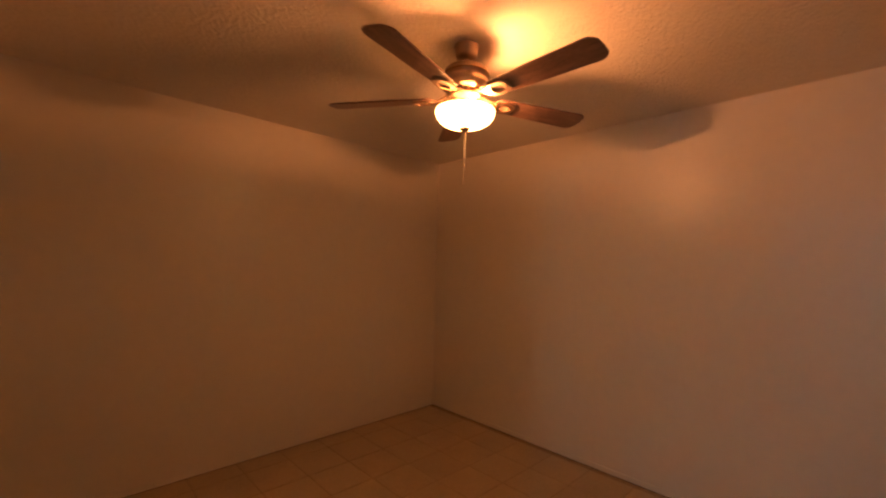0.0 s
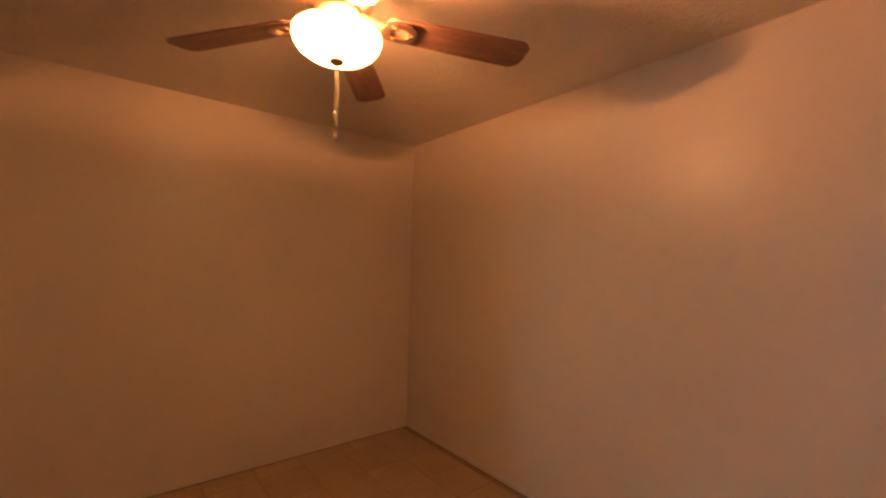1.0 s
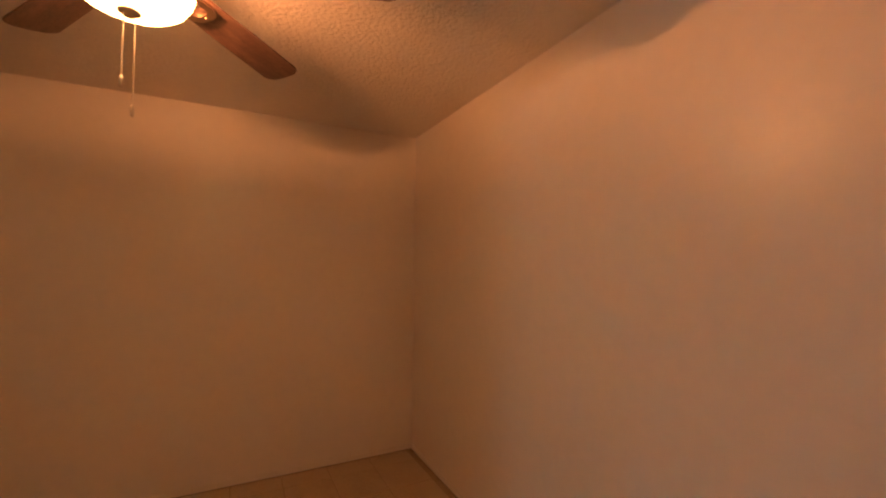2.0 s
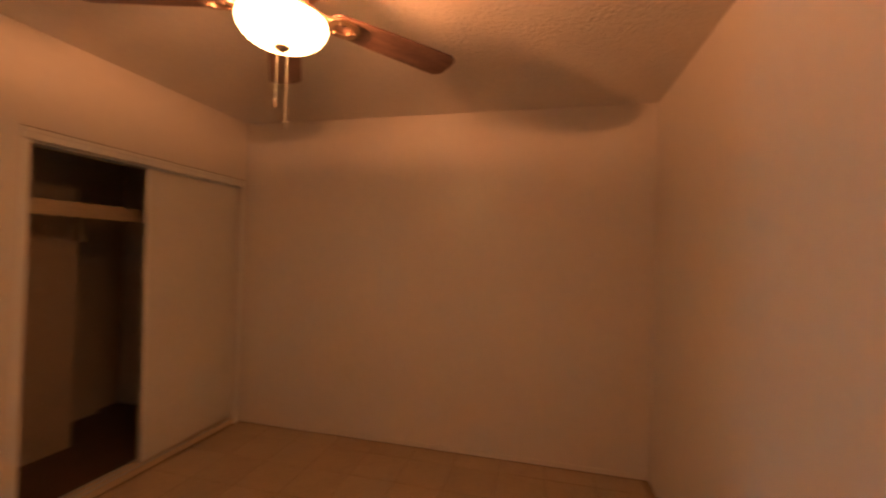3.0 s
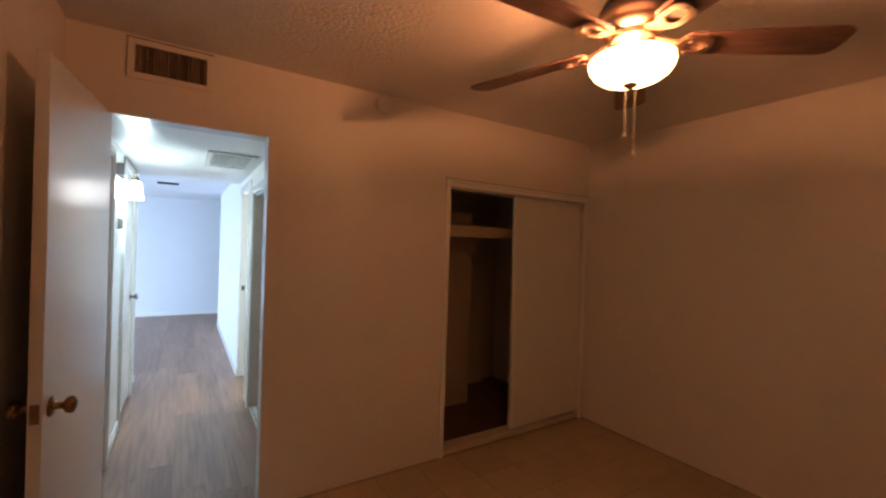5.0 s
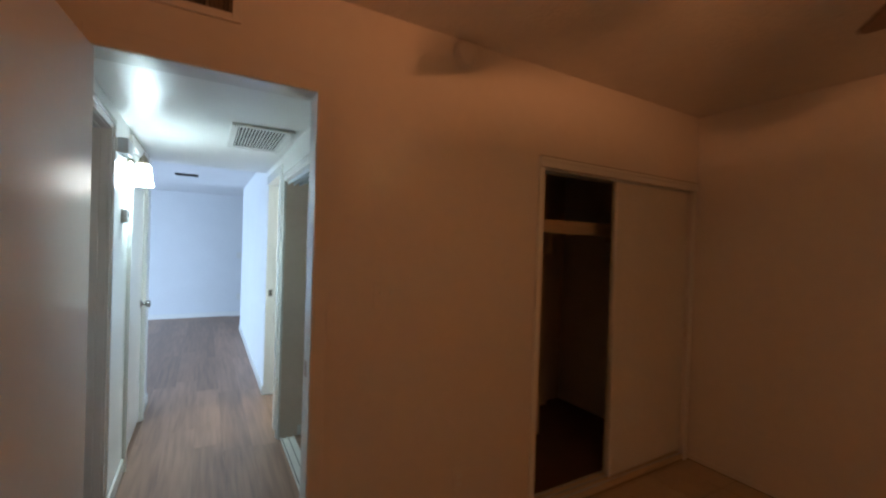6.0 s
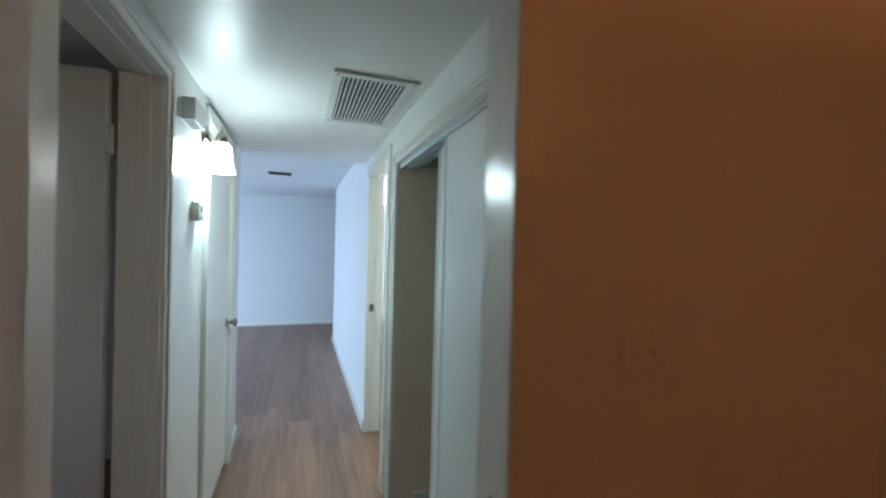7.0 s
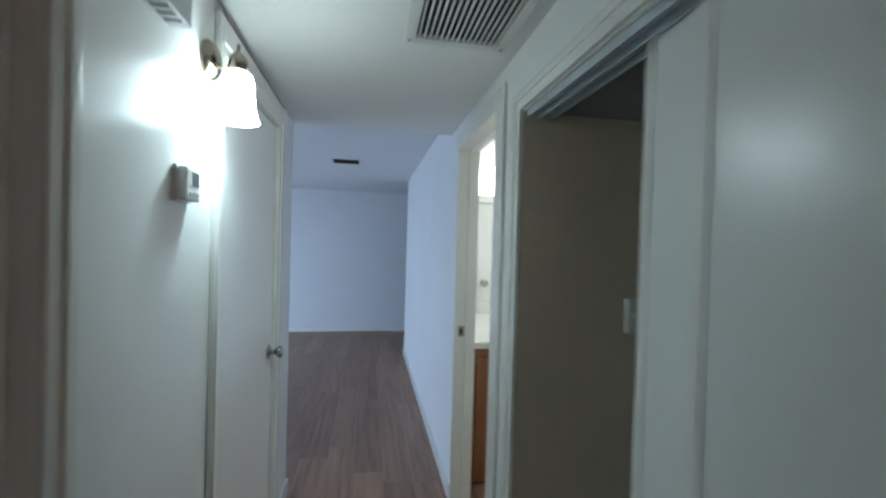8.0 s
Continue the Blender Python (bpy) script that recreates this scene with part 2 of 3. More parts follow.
# hall
wall("wall_hall_left", HALL, "white semi-gloss hall wall with two doorways", "x", HL - 0.12, HL, 0.12, 2.70, 0, LH, [(0.16 - J, 0.89 + J, 0, 1.97 + J), (1.555 - J, 2.30 + J, 0, 1.97 + J)])
wall("wall_hall_right", HALL, "white hall wall with closet and bathroom openings", "x", HR, HR + 0.12, 0.12, 2.531, 0, LH, [(0.19 - J, 1.53 + J, 0, 1.885 + J), (1.79 - J, 2.52, 0, 1.97 + J)])
wall("wall_living_side", LIVING, "pale living room wall with an outside corner", "x", HR, HR + 0.12, 2.531, 5.60, 0, LH)
sheet("ceiling_hall", HALLCEIL, "low glossy white hall ceiling", "ceiling", HL - 0.12, HR + 0.12, 0.12, 2.74, HH, LH + 0.1)
# living room
wall("wall_living_far", LIVING, "pale far wall of the empty living room", "y", FAR, FAR + 0.12, -3.6, 3.0, 0, LH)
wall("wall_living_near", LIVING, "pale living room wall beside the hall", "y", 2.58, 2.70, -3.6, HL - 0.12, 0, LH)
wall("wall_living_glass", LIVING, "pale living room wall with a glass door opening", "x", -3.72, -3.6, 2.58, FAR + 0.12, 0, LH, [(3.6, 5.9, 0.02, 2.02)])
wall("wall_living_return", LIVING, "pale wall returning behind the outside corner", "y", 5.48, 5.60, HR + 0.12, 3.0, 0, LH)
wall("wall_living_end", LIVING, "pale end wall of the living room", "x", 3.0, 3.12, 5.48, FAR + 0.12, 0, LH)
sheet("ceiling_living", LIVING, "flat pale living room ceiling", "ceiling", -3.72, 3.12, 2.74, FAR + 0.12, LH, LH + 0.1)
sheet("ceiling_living_nook", LIVING, "flat pale ceiling beside the hall", "ceiling", -3.72, HL - 0.12, 2.58, 2.74, LH, LH + 0.1)
# room beyond the first hall doorway, hall closet, bathroom
wall("wall_side_room", HALL, "painted wall of the dim side room", "x", -2.2, -2.1, 0.12, 2.58, 0, LH)
wall("wall_side_room_near", HALL, "painted near wall of the side room", "y", 0.02, 0.12, -2.2, XD - 0.12, 0, LH, [(-1.7, -0.7, 0.9, 2.0)])
sheet("ceiling_side_room", HALL, "painted ceiling of the side room", "ceiling", -2.2, HL - 0.12, 0.02, 2.58, 2.03, LH + 0.1)
wall("wall_hall_closet_back", HALL, "painted back wall of the hall closet", "x", 1.58, 1.64, 0.12, 1.60, 0, LH)
wall("wall_hall_closet_side", CLOSETTAN, "greyish side wall inside the hall closet", "y", 1.532, 1.59, HR + 0.002, 1.58, 0, 1.883)
sheet("ceiling_hall_closet", HALL, "painted hall closet ceiling", "ceiling", HR + 0.12, 1.64, 0.12, 1.60, LH, LH + 0.1)
wall("wall_bath_far", HALL, "cream bathroom wall above the vanity", "y", 3.60, 3.70, HR + 0.12, 2.6, 0, LH)
wall("wall_bath_near", HALL, "cream bathroom wall beside the hall closet", "y", 1.60, 1.68, HR + 0.12, 2.6, 0, LH)
wall("wall_bath_end", HALL, "cream bathroom end wall", "x", 2.6, 2.7, 1.60, 3.70, 0, LH)
sheet("ceiling_bath", HALL, "cream bathroom ceiling", "ceiling", HR + 0.12, 2.7, 1.60, 3.70, 2.10, LH + 0.1)


# ---- trim ----
def strip(name, label, mat, *b, bevel=0.004):
    return tagged(part(name, box(*b, bevel=bevel), mat), label, "trim", kind="structure")


def base(label, *b):
    return tagged(part("baseboard", box(*b, bevel=0.003), TRIM), label, "baseboard", kind="structure")


B = "thin off-white painted baseboard"
for x0, x1, y0, y1 in ((0.819, 1.91, -0.008, -0.0005), (XA - 0.008, XA - 0.0005, YB, -0.01), (XD, XA - 0.009, YB + 0.0005, YB + 0.008), (XD + 0.0005, XD + 0.008, YB + 0.009, -0.02)):
    bd = tagged(part("baseboard", box(x0, x1, y0, y1, 0.0072, 0.040, 0.002), PAINT), B, "baseboard", kind="structure")
    part("gap_line", box(x0, x1, y0, y1, 0.0028, 0.0070), DARKJOINT, bd, "dark joint along the floor")
W = "white painted baseboard along laminate floor"
for b in ((HL + 0.0005, HL + 0.012, 0.95, 1.495, 0.005, 0.085), (HL + 0.0005, HL + 0.012, 2.36, 2.70, 0.005, 0.085), (HL - 0.12, HL + 0.012, 2.7005, 2.712, 0.005, 0.085),
          (HR - 0.012, HR - 0.0005, 2.531, 5.60, 0.005, 0.085), (-3.6, 3.0, FAR - 0.012, FAR - 0.0005, 0.005, 0.085), (HR - 0.012, 3.0, 5.6005, 5.612, 0.005, 0.085),
          (HR + 0.125, 1.58, 1.520, 1.5315, 0.014, 0.085)  ):
    base(W, *b)


def casing(axis, face, out, a, b, top, w=0.05, t=0.014, name="trim", left=True):
    """Stepped casing round an opening: two uprights and a head, standing out of the wall's face; one piece of trim."""
    bm = bmesh.new()
    lo, hi = sorted((face, face + out * t))
    lo2, hi2 = sorted((face, face + out * (t + 0.007)))
    runs = [(b + 0.003, b + w, 0.0, top + w), (a - 0.003, b + 0.003, top + 0.003, top + w)]
    runs2 = [(b + w * 0.55, b + w - 0.003, 0.0, top + w - 0.003), (a - w * 0.5, b + w * 0.55, top + w * 0.55, top + w - 0.003)]
    if left:
        runs.append((a - w, a - 0.003, 0.0, top + w))
        runs2.append((a - w + 0.003, a - w * 0.55, 0.0, top + w - 0.003))
    for rr, l, h in ((runs, lo, hi), (runs2, lo2, hi2)):
        for u0, u1, z0, z1 in rr:
            if axis == "x":
                box(l, h, u0, u1, z0, z1, 0.003, bm)
            else:
                box(u0, u1, l, h, z0, z1, 0.003, bm)
    return tagged(part(name, bm, TRIM), "stepped white enamel door casing", "trim", kind="structure")


def lining(axis, p0, p1, a, b, top, stop=None):
    """Jamb boards lining an opening, with a door stop."""
    bm = bmesh.new()
    t = 0.012
    a, b, top = a - t, b + t, top + t
    runs = [(a, a + t, 0, top, p0, p1), (b - t, b, 0, top, p0, p1), (a + t, b - t, top - t, top, p0, p1)]
    if stop:
        s0, s1 = stop
        k = t + 0.007
        runs += [(a + t, a + k, 0, top - t, s0, s1), (b - k, b - t, 0, top - t, s0, s1), (a + k, b - k, top - k, top - t, s0, s1)]
    for u0, u1, z0, z1, q0, q1 in runs:
        if axis == "x":
            box(q0, q1, u0, u1, z0, z1, 0.002, bm)
        else:
            box(u0, u1, q0, q1, z0, z1, 0.002, bm)
    return tagged(part("trim", bm, TRIM), "white enamel door jamb with stop", "trim", kind="structure")


bm = bmesh.new()
for u0, u1, z0, z1 in ((-0.003, 0.059, 0.0, 2.102), (0.756, 0.818, 0.0, 2.102), (0.059, 0.756, 2.036, 2.102)):
    box(u0, u1, -0.010, -0.0005, z0, z1, 0.003, bm)
tagged(part("trim", bm, PAINT), "flat door casing painted like the bedroom wall", "trim", kind="structure")
bm = bmesh.new()
for u0, u1, z0, z1 in ((0.758, 0.7645, 0.0, 2.0445), (0.0505, 0.057, 0.0, 2.0445), (0.057, 0.758, 2.038, 2.0445)):
    box(u0, u1, -0.0135, -0.0095, z0, z1, 0.0015, bm)
tagged(part("trim", bm, TRIM), "thin worn white bead round the doorway", "trim", kind="structure")
casing("y", 0.12, 1, 0.055, 0.76, 2.04, left=False, w=0.045)
lining("y", -0.001, 0.121, 0.055, 0.76, 2.04)
casing("x", HL, 1, 0.16, 0.89, 1.97, w=0.055)
lining("x", HL - 0.121, HL + 0.001, 0.16, 0.89, 1.97, (HL - 0.07, HL - 0.03))
casing("x", HL, 1, 1.555, 2.30, 1.97, w=0.055)
lining("x", HL - 0.121, HL + 0.001, 1.555, 2.30, 1.97)
casing("x", HR, -1, 0.19, 1.53, 1.885, w=0.06)
strip("trim", "white head jamb of the hall closet", TRIM, HR - 0.001, HR + 0.121, 0.19, 1.53, 1.885, 1.897)
strip("trim", "white side jamb of the hall closet", TRIM, HR - 0.001, HR + 0.121, 0.178, 0.19, 0, 1.885)
lining("x", HR - 0.001, HR + 0.121, 1.79, 2.508, 1.97, (HR + 0.06, HR + 0.10))
strip("trim", "white casing beside the bathroom doorway", TRIM, HR - 0.014, HR - 0.0005, 1.70, 1.794, 0, 2.04)
strip("trim", "white head casing over the bathroom doorway", TRIM, HR - 0.014, HR - 0.0005, 1.794, 2.518, 1.965, 2.04)

strip("trim", "white board over the cupboard door casing", TRIM, HL + 0.0005, HL + 0.017, 1.50, 2.356, 2.0255, 2.0752, bevel=0.003)
# thin dark brown line along the top of the casing
strip("trim", "dark brown top edge of the cupboard door casing", SHELFDARK, HL + 0.0005, HL + 0.020, 1.50, 2.356, 2.0755, 2.079, bevel=0.001)

# ---- bedroom closet front ----
clo = thing("sliding_closet_doors", (2.65, 0.0, 0), "off-white bypass sliding closet doors, half open, in pale frame", "sliding doors")
fm = bmesh.new()
box(1.910, 3.385, -0.018, -0.0005, 1.893, 1.950, 0.003, fm)
box(1.910, 1.947, -0.012, -0.0005, 0.0, 1.893, 0.003, fm)
box(3.345, 3.385, -0.012, -0.0005, 0.0, 1.893, 0.003, fm)
box(1.912, 3.383, -0.025, -0.0175, 1.928, 1.948, 0.002, fm)
box(1.912, 3.383, -0.023, -0.0175, 1.896, 1.912, 0.002, fm)
part("frame", fm, TRIM, clo)
part("gap_line", box(1.911, 3.384, -0.016, -0.0006, 1.9502, 1.9532), DARKJOINT, clo, "dark line along the top of the frame")
part("head_track", box(1.947, 3.348, 0.012, 0.10, 1.884, 1.896, 0.002), ALU, clo, "dull metal head track")
part("sill", box(1.915, 3.385, -0.006, 0.115, 0.004, 0.045, 0.004), SHELF, clo, "scuffed pale wooden sill")
for y in (0.008, 0.052, 0.096):
    part("sill_guide", box(1.95, 3.344, y, y + 0.006, 0.0448, 0.0515, 0.001), ALU, clo, "thin metal guide rib on the sill")
part("gap_line", box(1.916, 3.384, -0.0085, -0.0062, 0.0042, 0.012), DARKJOINT, clo, "dark joint under the sill")
# the front panel hangs slightly out of plumb
lean = pose(2.585, 0, 0.05, 0, -0.8) @ pose(-2.585, 0, -0.05)
fp = box(2.598, 3.358, 0.020, 0.045, 0.055, 1.884, 0.003)
fp.transform(lean)
part("sliding_panel", fp, PANEL, clo)
part("sliding_panel", box(2.615, 3.347, 0.062, 0.087, 0.05, 1.884, 0.003), PANEL, clo)
fp = box(2.592, 2.608, 0.0185, 0.0465, 0.055, 1.884, 0.002)
fp.transform(lean)
part("edge_pull", fp, TRIM, clo, "light metal edge of the sliding panel")

sh = thing("closet_shelf", (2.5, 0.55, 1.55), "pale pine shelf spanning the bedroom closet", "shelf")
part("board", box(1.80, XA, 0.33, 0.735, 1.60, 1.62, 0.003), SHELF, sh)
part("front_lip", box(1.80, XA, 0.31, 0.33, 1.562, 1.65, 0.003), SHELF, sh)
part("cleat", box(1.80, 1.82, 0.33, 0.735, 1.53, 1.60, 0.002), SHELF, sh)
part("cleat", box(3.38, XA, 0.33, 0.735, 1.53, 1.60, 0.002), SHELF, sh)
part("rod_bracket", box(2.645, 2.685, 0.66, 0.738, 1.42, 1.598, 0.004), SHELF, sh)
bd = thing("loose_board", (3.03, 1.15, 0.012), "dull tan board standing in the deep closet bay", "board")
bb = box(2.86, 3.18, -0.009, 0.009, 0.0, 1.23, 0.002)
bb.transform(pose(0, 1.17, 0.012, -2.4))
# the board takes the same darkened closet colour
part("panel", bb, CLOSETDIM, bd)


# ---- doors ----
def knob_profile():
    return [(0.0, 0.0), (0.032, 0.0), (0.032, 0.004), (0.026, 0.009), (0.012, 0.011), (0.011, 0.030), (0.016, 0.034), (0.026, 0.042), (0.028, 0.052), (0.025, 0.060), (0.014, 0.065), (0, 0.066)]


def hinged_door(name, label, hinge, angle, width, height, mat, metal, knob_z=0.96, thick=0.035, hinges=(0.22, 1.75), sides=(1, -1), knuckle=1, kind="", bottom=0.012):
    """A flush slab hung at hinge; angle turns it about z from along +x. Face side at local y 0, back at -thick."""
    m = pose(*hinge, 0, 0, angle)
    d = thing(name, hinge, label, "door", kind=kind)

    def put(bm):
        bm.transform(m)
        return bm

    slab = part("slab", put(box(0, width, -thick, 0, bottom, height, 0.002)), mat, d)
    for s in sides:
        t = pose(width - 0.065, 0 if s > 0 else -thick, knob_z, -90 * s)
        k = bmesh.new()
        lathe(knob_profile(), (0, 0, 0), None, 28, k)
        k.transform(t)
        part("knob", put(k), metal, d, "round metal door knob")
    part("latch_plate", put(box(width - 0.0005, width + 0.0015, -thick + 0.006, -0.006, knob_z - 0.03, knob_z + 0.03)), metal, d)
    part("latch_bolt", put(box(width + 0.0015, width + 0.010, -thick + 0.011, -0.011, knob_z - 0.008, knob_z + 0.008, 0.002)), metal, d)
    if hinges:
        for z in hinges:
            ky = 0.004 if knuckle > 0 else -thick - 0.004
            hm = tube([(-0.004, ky, z - 0.045), (-0.004, ky, z + 0.045)], 0.006)
            box(-0.016, -0.004, ky - 0.003, ky - 0.001, z - 0.043, z + 0.043, 0.0, hm)
            part("hinge", put(hm), TRIM, d)
    return d


hinged_door("bedroom_door", "white flush bedroom door standing open, aged brass knob", (0.090, -0.016, 0.0), 265.0, 0.703, 2.025, DOOR, BRASS, 0.925, hinges=())
side_door = hinged_door("side_room_door", "white flush door open into the dim side room", (HL - 0.141, 0.864, 0.0), 176.0, 0.70, 1.96, DOOR, NICKEL, 0.95)
for z in (0.22, 1.75):
    part("hinge_leaf", box(HL - 0.164, HL - 0.122, 0.868, 0.871, z - 0.045, z + 0.045, 0.001), TRIM, side_door)
hinged_door("hall_cupboard_door", "closed white flush hall door with satin nickel knob", (HL - 0.040, 1.558, 0.0), 90.0, 0.739, 1.962, DOOR, NICKEL, 0.935, sides=(-1,), hinges=(0.40, 0.79, 1.76), knuckle=-1, bottom=0.032)

# ---- ceiling fan ----
fan = thing("ceiling_fan", (FAN.x, FAN.y, H), "five-blade walnut and bronze ceiling fan with lit alabaster bowl", "ceiling fan")
c = (FAN.x, FAN.y, 0)
part("canopy", lathe([(0, 2.419), (0.056, 2.419), (0.058, 2.412), (0.052, 2.404), (0.050, 2.375), (0.045, 2.362), (0.020, 2.358), (0.0, 2.358)], c), BRONZE, fan)
part("downrod", lathe([(0.0, 2.36), (0.012, 2.36), (0.012, 2.352), (0.020, 2.349), (0.027, 2.335), (0.022, 2.319), (0, 2.29)], c, steps=24), BRONZE, fan)
motor = part("motor_housing", lathe([(0, 2.323), (0.05, 2.322), (0.082, 2.316), (0.096, 2.304), (0.099, 2.286), (0.105, 2.284), (0.105, 2.274), (0.099, 2.272), (0.101, 2.246), (0.108, 2.238), (0.108, 2.226), (0.094, 2.209), (0.07, 2.201), (0, 2.201)], c, steps=56), BRONZE, fan)
part("trim_ring", lathe([(0.1035, 2.282), (0.1075, 2.281), (0.1075, 2.277), (0.1035, 2.276)], c, steps=56), BRASS, motor, "thin brass trim ring")
part("switch_housing", lathe([(0, 2.203), (0.070, 2.203), (0.074, 2.189), (0.066, 2.177), (0.050, 2.173), (0.046, 2.157), (0.040, 2.149), (0, 2.147)], c), BRONZE, fan)
OUTER = [(0.134, 2.119), (0.1355, 2.109), (0.131, 2.093), (0.118, 2.073), (0.096, 2.057), (0.066, 2.046), (0.03, 2.0395), (0, 2.039)]
bowl = part("glass_bowl", lathe(OUTER, c, steps=64), BOWL, fan, "lit alabaster glass bowl")
part("bowl_lining", lathe([(r * 0.965 - 0.001, z + 0.004) for r, z in OUTER[:-1]] + [(0, 2.043)], c, steps=64), OPAL, bowl, "opal white inside of the bowl")
part("bowl_rim", lathe([(0.134, 2.119), (0.132, 2.1235), (0.128, 2.123), (0.1283, 2.123)], c, steps=64), OPAL, bowl, "rolled glass rim")
part("finial", lathe([(0, 2.043), (0.024, 2.041), (0.025, 2.035), (0.016, 2.029), (0.008, 2.023), (0.0, 2.021)], c, steps=24), BRONZE, fan)
part("lamp_stem", lathe([(0, 2.149), (0.006, 2.149), (0.006, 2.043), (0, 2.043)], c, steps=12), BRONZE, fan)
for dx, dy, low in ((0.012, -0.010, 1.812), (-0.014, 0.008, 1.872)):
    chain = bmesh.new()
    x, y = FAN.x + dx, FAN.y + dy
    tube([(x, y, 2.027), (x, y, low)], 0.001, 6, chain)
    for i in range(int((2.025 - low) / 0.0038)):
        lathe([(0, 0.0018), (0.0016, 0.0009), (0.0018, 0), (0.0016, -0.0009), (0, -0.0018)], (x, y, 2.023 - i * 0.0038), None, 6, chain)
    pc = part("pull_chain", chain, CHAIN, fan, "thin pale beaded pull chain")
    part("chain_fob", lathe([(0, low + 0.003), (0.003, low + 0.001), (0.0045, low - 0.009), (0.0035, low - 0.024), (0.0, low - 0.027)], (x, y, 0), steps=12), CHAIN, pc)


def blade_mesh():
    """Outline with rounded tip and root, thin with eased edges, along +x."""
    bm = bmesh.new()
    r0, r1, w0, w1, k = 0.150, 0.66, 0.050, 0.068, 0.045
    outline = [(r0, -w0 + 0.02), (r0 + 0.02, -w0), (r0 + 0.22, -0.5 * (w0 + w1) - 0.002), (r1 - k, -w1)]
    for a in np.linspace(-80, 80, 9):
        q = radians(a)
        outline.append((r1 - k + k * math.cos(q), (w1 - k) * (0 if abs(q) < 1e-6 else math.copysign(1, q)) + k * math.sin(q)))
    outline += [(r1 - k, w1), (r0 + 0.22, 0.5 * (w0 + w1) + 0.002), (r0 + 0.02, w0), (r0, w0 - 0.02)]
    rings = []
    for inset, z in ((0.0015, -0.0035), (0.0, -0.002), (0.0, 0.002), (0.0015, 0.0035)):
        rings.append([bm.verts.new((x - inset * (1 if x > 0.4 else -1), y - math.copysign(inset, y), z)) for x, y in outline])
    bm.faces.new(rings[0]), bm.faces.new(list(reversed(rings[-1])))
    for a, b in zip(rings, rings[1:]):
        for i in range(len(a)):
            j = (i + 1) % len(a)
            bm.faces.new((a[i], a[j], b[j], b[i]))
    return bm


def iron_mesh():
    """Blade bracket: a broad arm from the hub under the blade root, widening to a plate with an oval window."""
    bm = bmesh.new()
    n = 32
    rings = []
    for k, z in ((1.0, -0.0042), (1.0, -0.0140), (0.56, -0.0140), (0.56, -0.0042)):
        ring = []
        for a in np.linspace(0, 2 * math.pi, n, endpoint=False):
            ca, sa = math.cos(a), math.sin(a)
            ring.append(bm.verts.new((0.196 + 0.056 * k * math.copysign(abs(ca) ** 0.7, ca), 0.042 * k * math.copysign(abs(sa) ** 0.7, sa), z)))
        rings.append(ring)
    for a, b in zip(rings, rings[1:] + rings[:1]):
        for i in range(n):
            bm.faces.new((a[i], a[(i + 1) % n], b[(i + 1) % n], b[i]))
    own = bmesh.new()
    rows = []
    for x, w, z in ((0.062, 0.016, 0.022), (0.09, 0.017, 0.014), (0.115, 0.020, 0.000), (0.135, 0.024, -0.006), (0.155, 0.030, -0.007)):
        rows.append([own.verts.new((x, y, z + dz)) for y, dz in ((-w, -0.004), (w, -0.004), (w, 0.004), (-w, 0.004))])
    for a, b in zip(rows, rows[1:]):
        for i in range(4):
            own.faces.new((a[i], a[(i + 1) % 4], b[(i + 1) % 4], b[i]))
    own.faces.new(rows[0]), own.faces.new(rows[-1])
    join(bm, own)
    for x, y in ((0.178, 0.024), (0.178, -0.024), (0.238, 0)):
        lathe([(0, -0.0180), (0.005, -0.0170), (0.006, -0.0139), (0, -0.0139)], (x, y, 0), None, 10, bm)
    return bm


first = part("blade", blade_mesh(), WALNUT, fan)
first_iron = part("blade_iron", iron_mesh(), BRONZE, first, "bronze blade bracket with oval window")
for i in range(5):
    m = pose(FAN.x, FAN.y, 2.175, 0, 0, 34.0 + 72 * i) @ pose(0, 0, 0, -11)
    if i == 0:
        first.matrix_basis = m
        continue
    bl = new("blade", first.data)
    bl.parent, bl.matrix_parent_inverse, bl.matrix_basis = fan, first.matrix_parent_inverse.copy(), m
    ir = tagged(new("blade_iron", first_iron.data), "bronze blade bracket with oval window")
    ir.parent = bl

# ---- bedroom wall fittings ----
reg = thing("wall_register", (0.31, 0.0, 2.31), "painted wall register with dirty vertical louvres above the doorway", "vent")
rx0, rx1, rz0, rz1 = 0.166, 0.458, 2.246, 2.374
rm = bmesh.new()
for b in ((rx0 - 0.028, rx0, rz0 - 0.028, rz1 + 0.028), (rx1, rx1 + 0.028, rz0 - 0.028, rz1 + 0.028), (rx0, rx1, rz0 - 0.028, rz0), (rx0, rx1, rz1, rz1 + 0.028)):
    box(b[0], b[1], -0.012, -0.0005, b[2], b[3], 0.003, rm)
part("frame", rm, PAINT, reg)
part("gap_line", box(rx0 - 0.030, rx1 + 0.030, -0.009, -0.0005, rz1 + 0.0282, rz1 + 0.034), DARKJOINT, reg, "dark line above the frame")
# shallow dark sheet painted as the shade between the louvres
part("shade_backing", box(rx0, rx1, -0.003, -0.0006, rz0, rz1), DARK, reg)
for i in range(21):
    x = rx0 + (i + 0.5) * (rx1 - rx0) / 21
    b = box(-0.0008, 0.0008, -0.0075, 0.0075, rz0, rz1)
    b.transform(pose(x, -0.0085, 0, 0, 0, -52 + 9 * math.sin(5.1 * i)))
    part("louvre", b, RUST, reg)

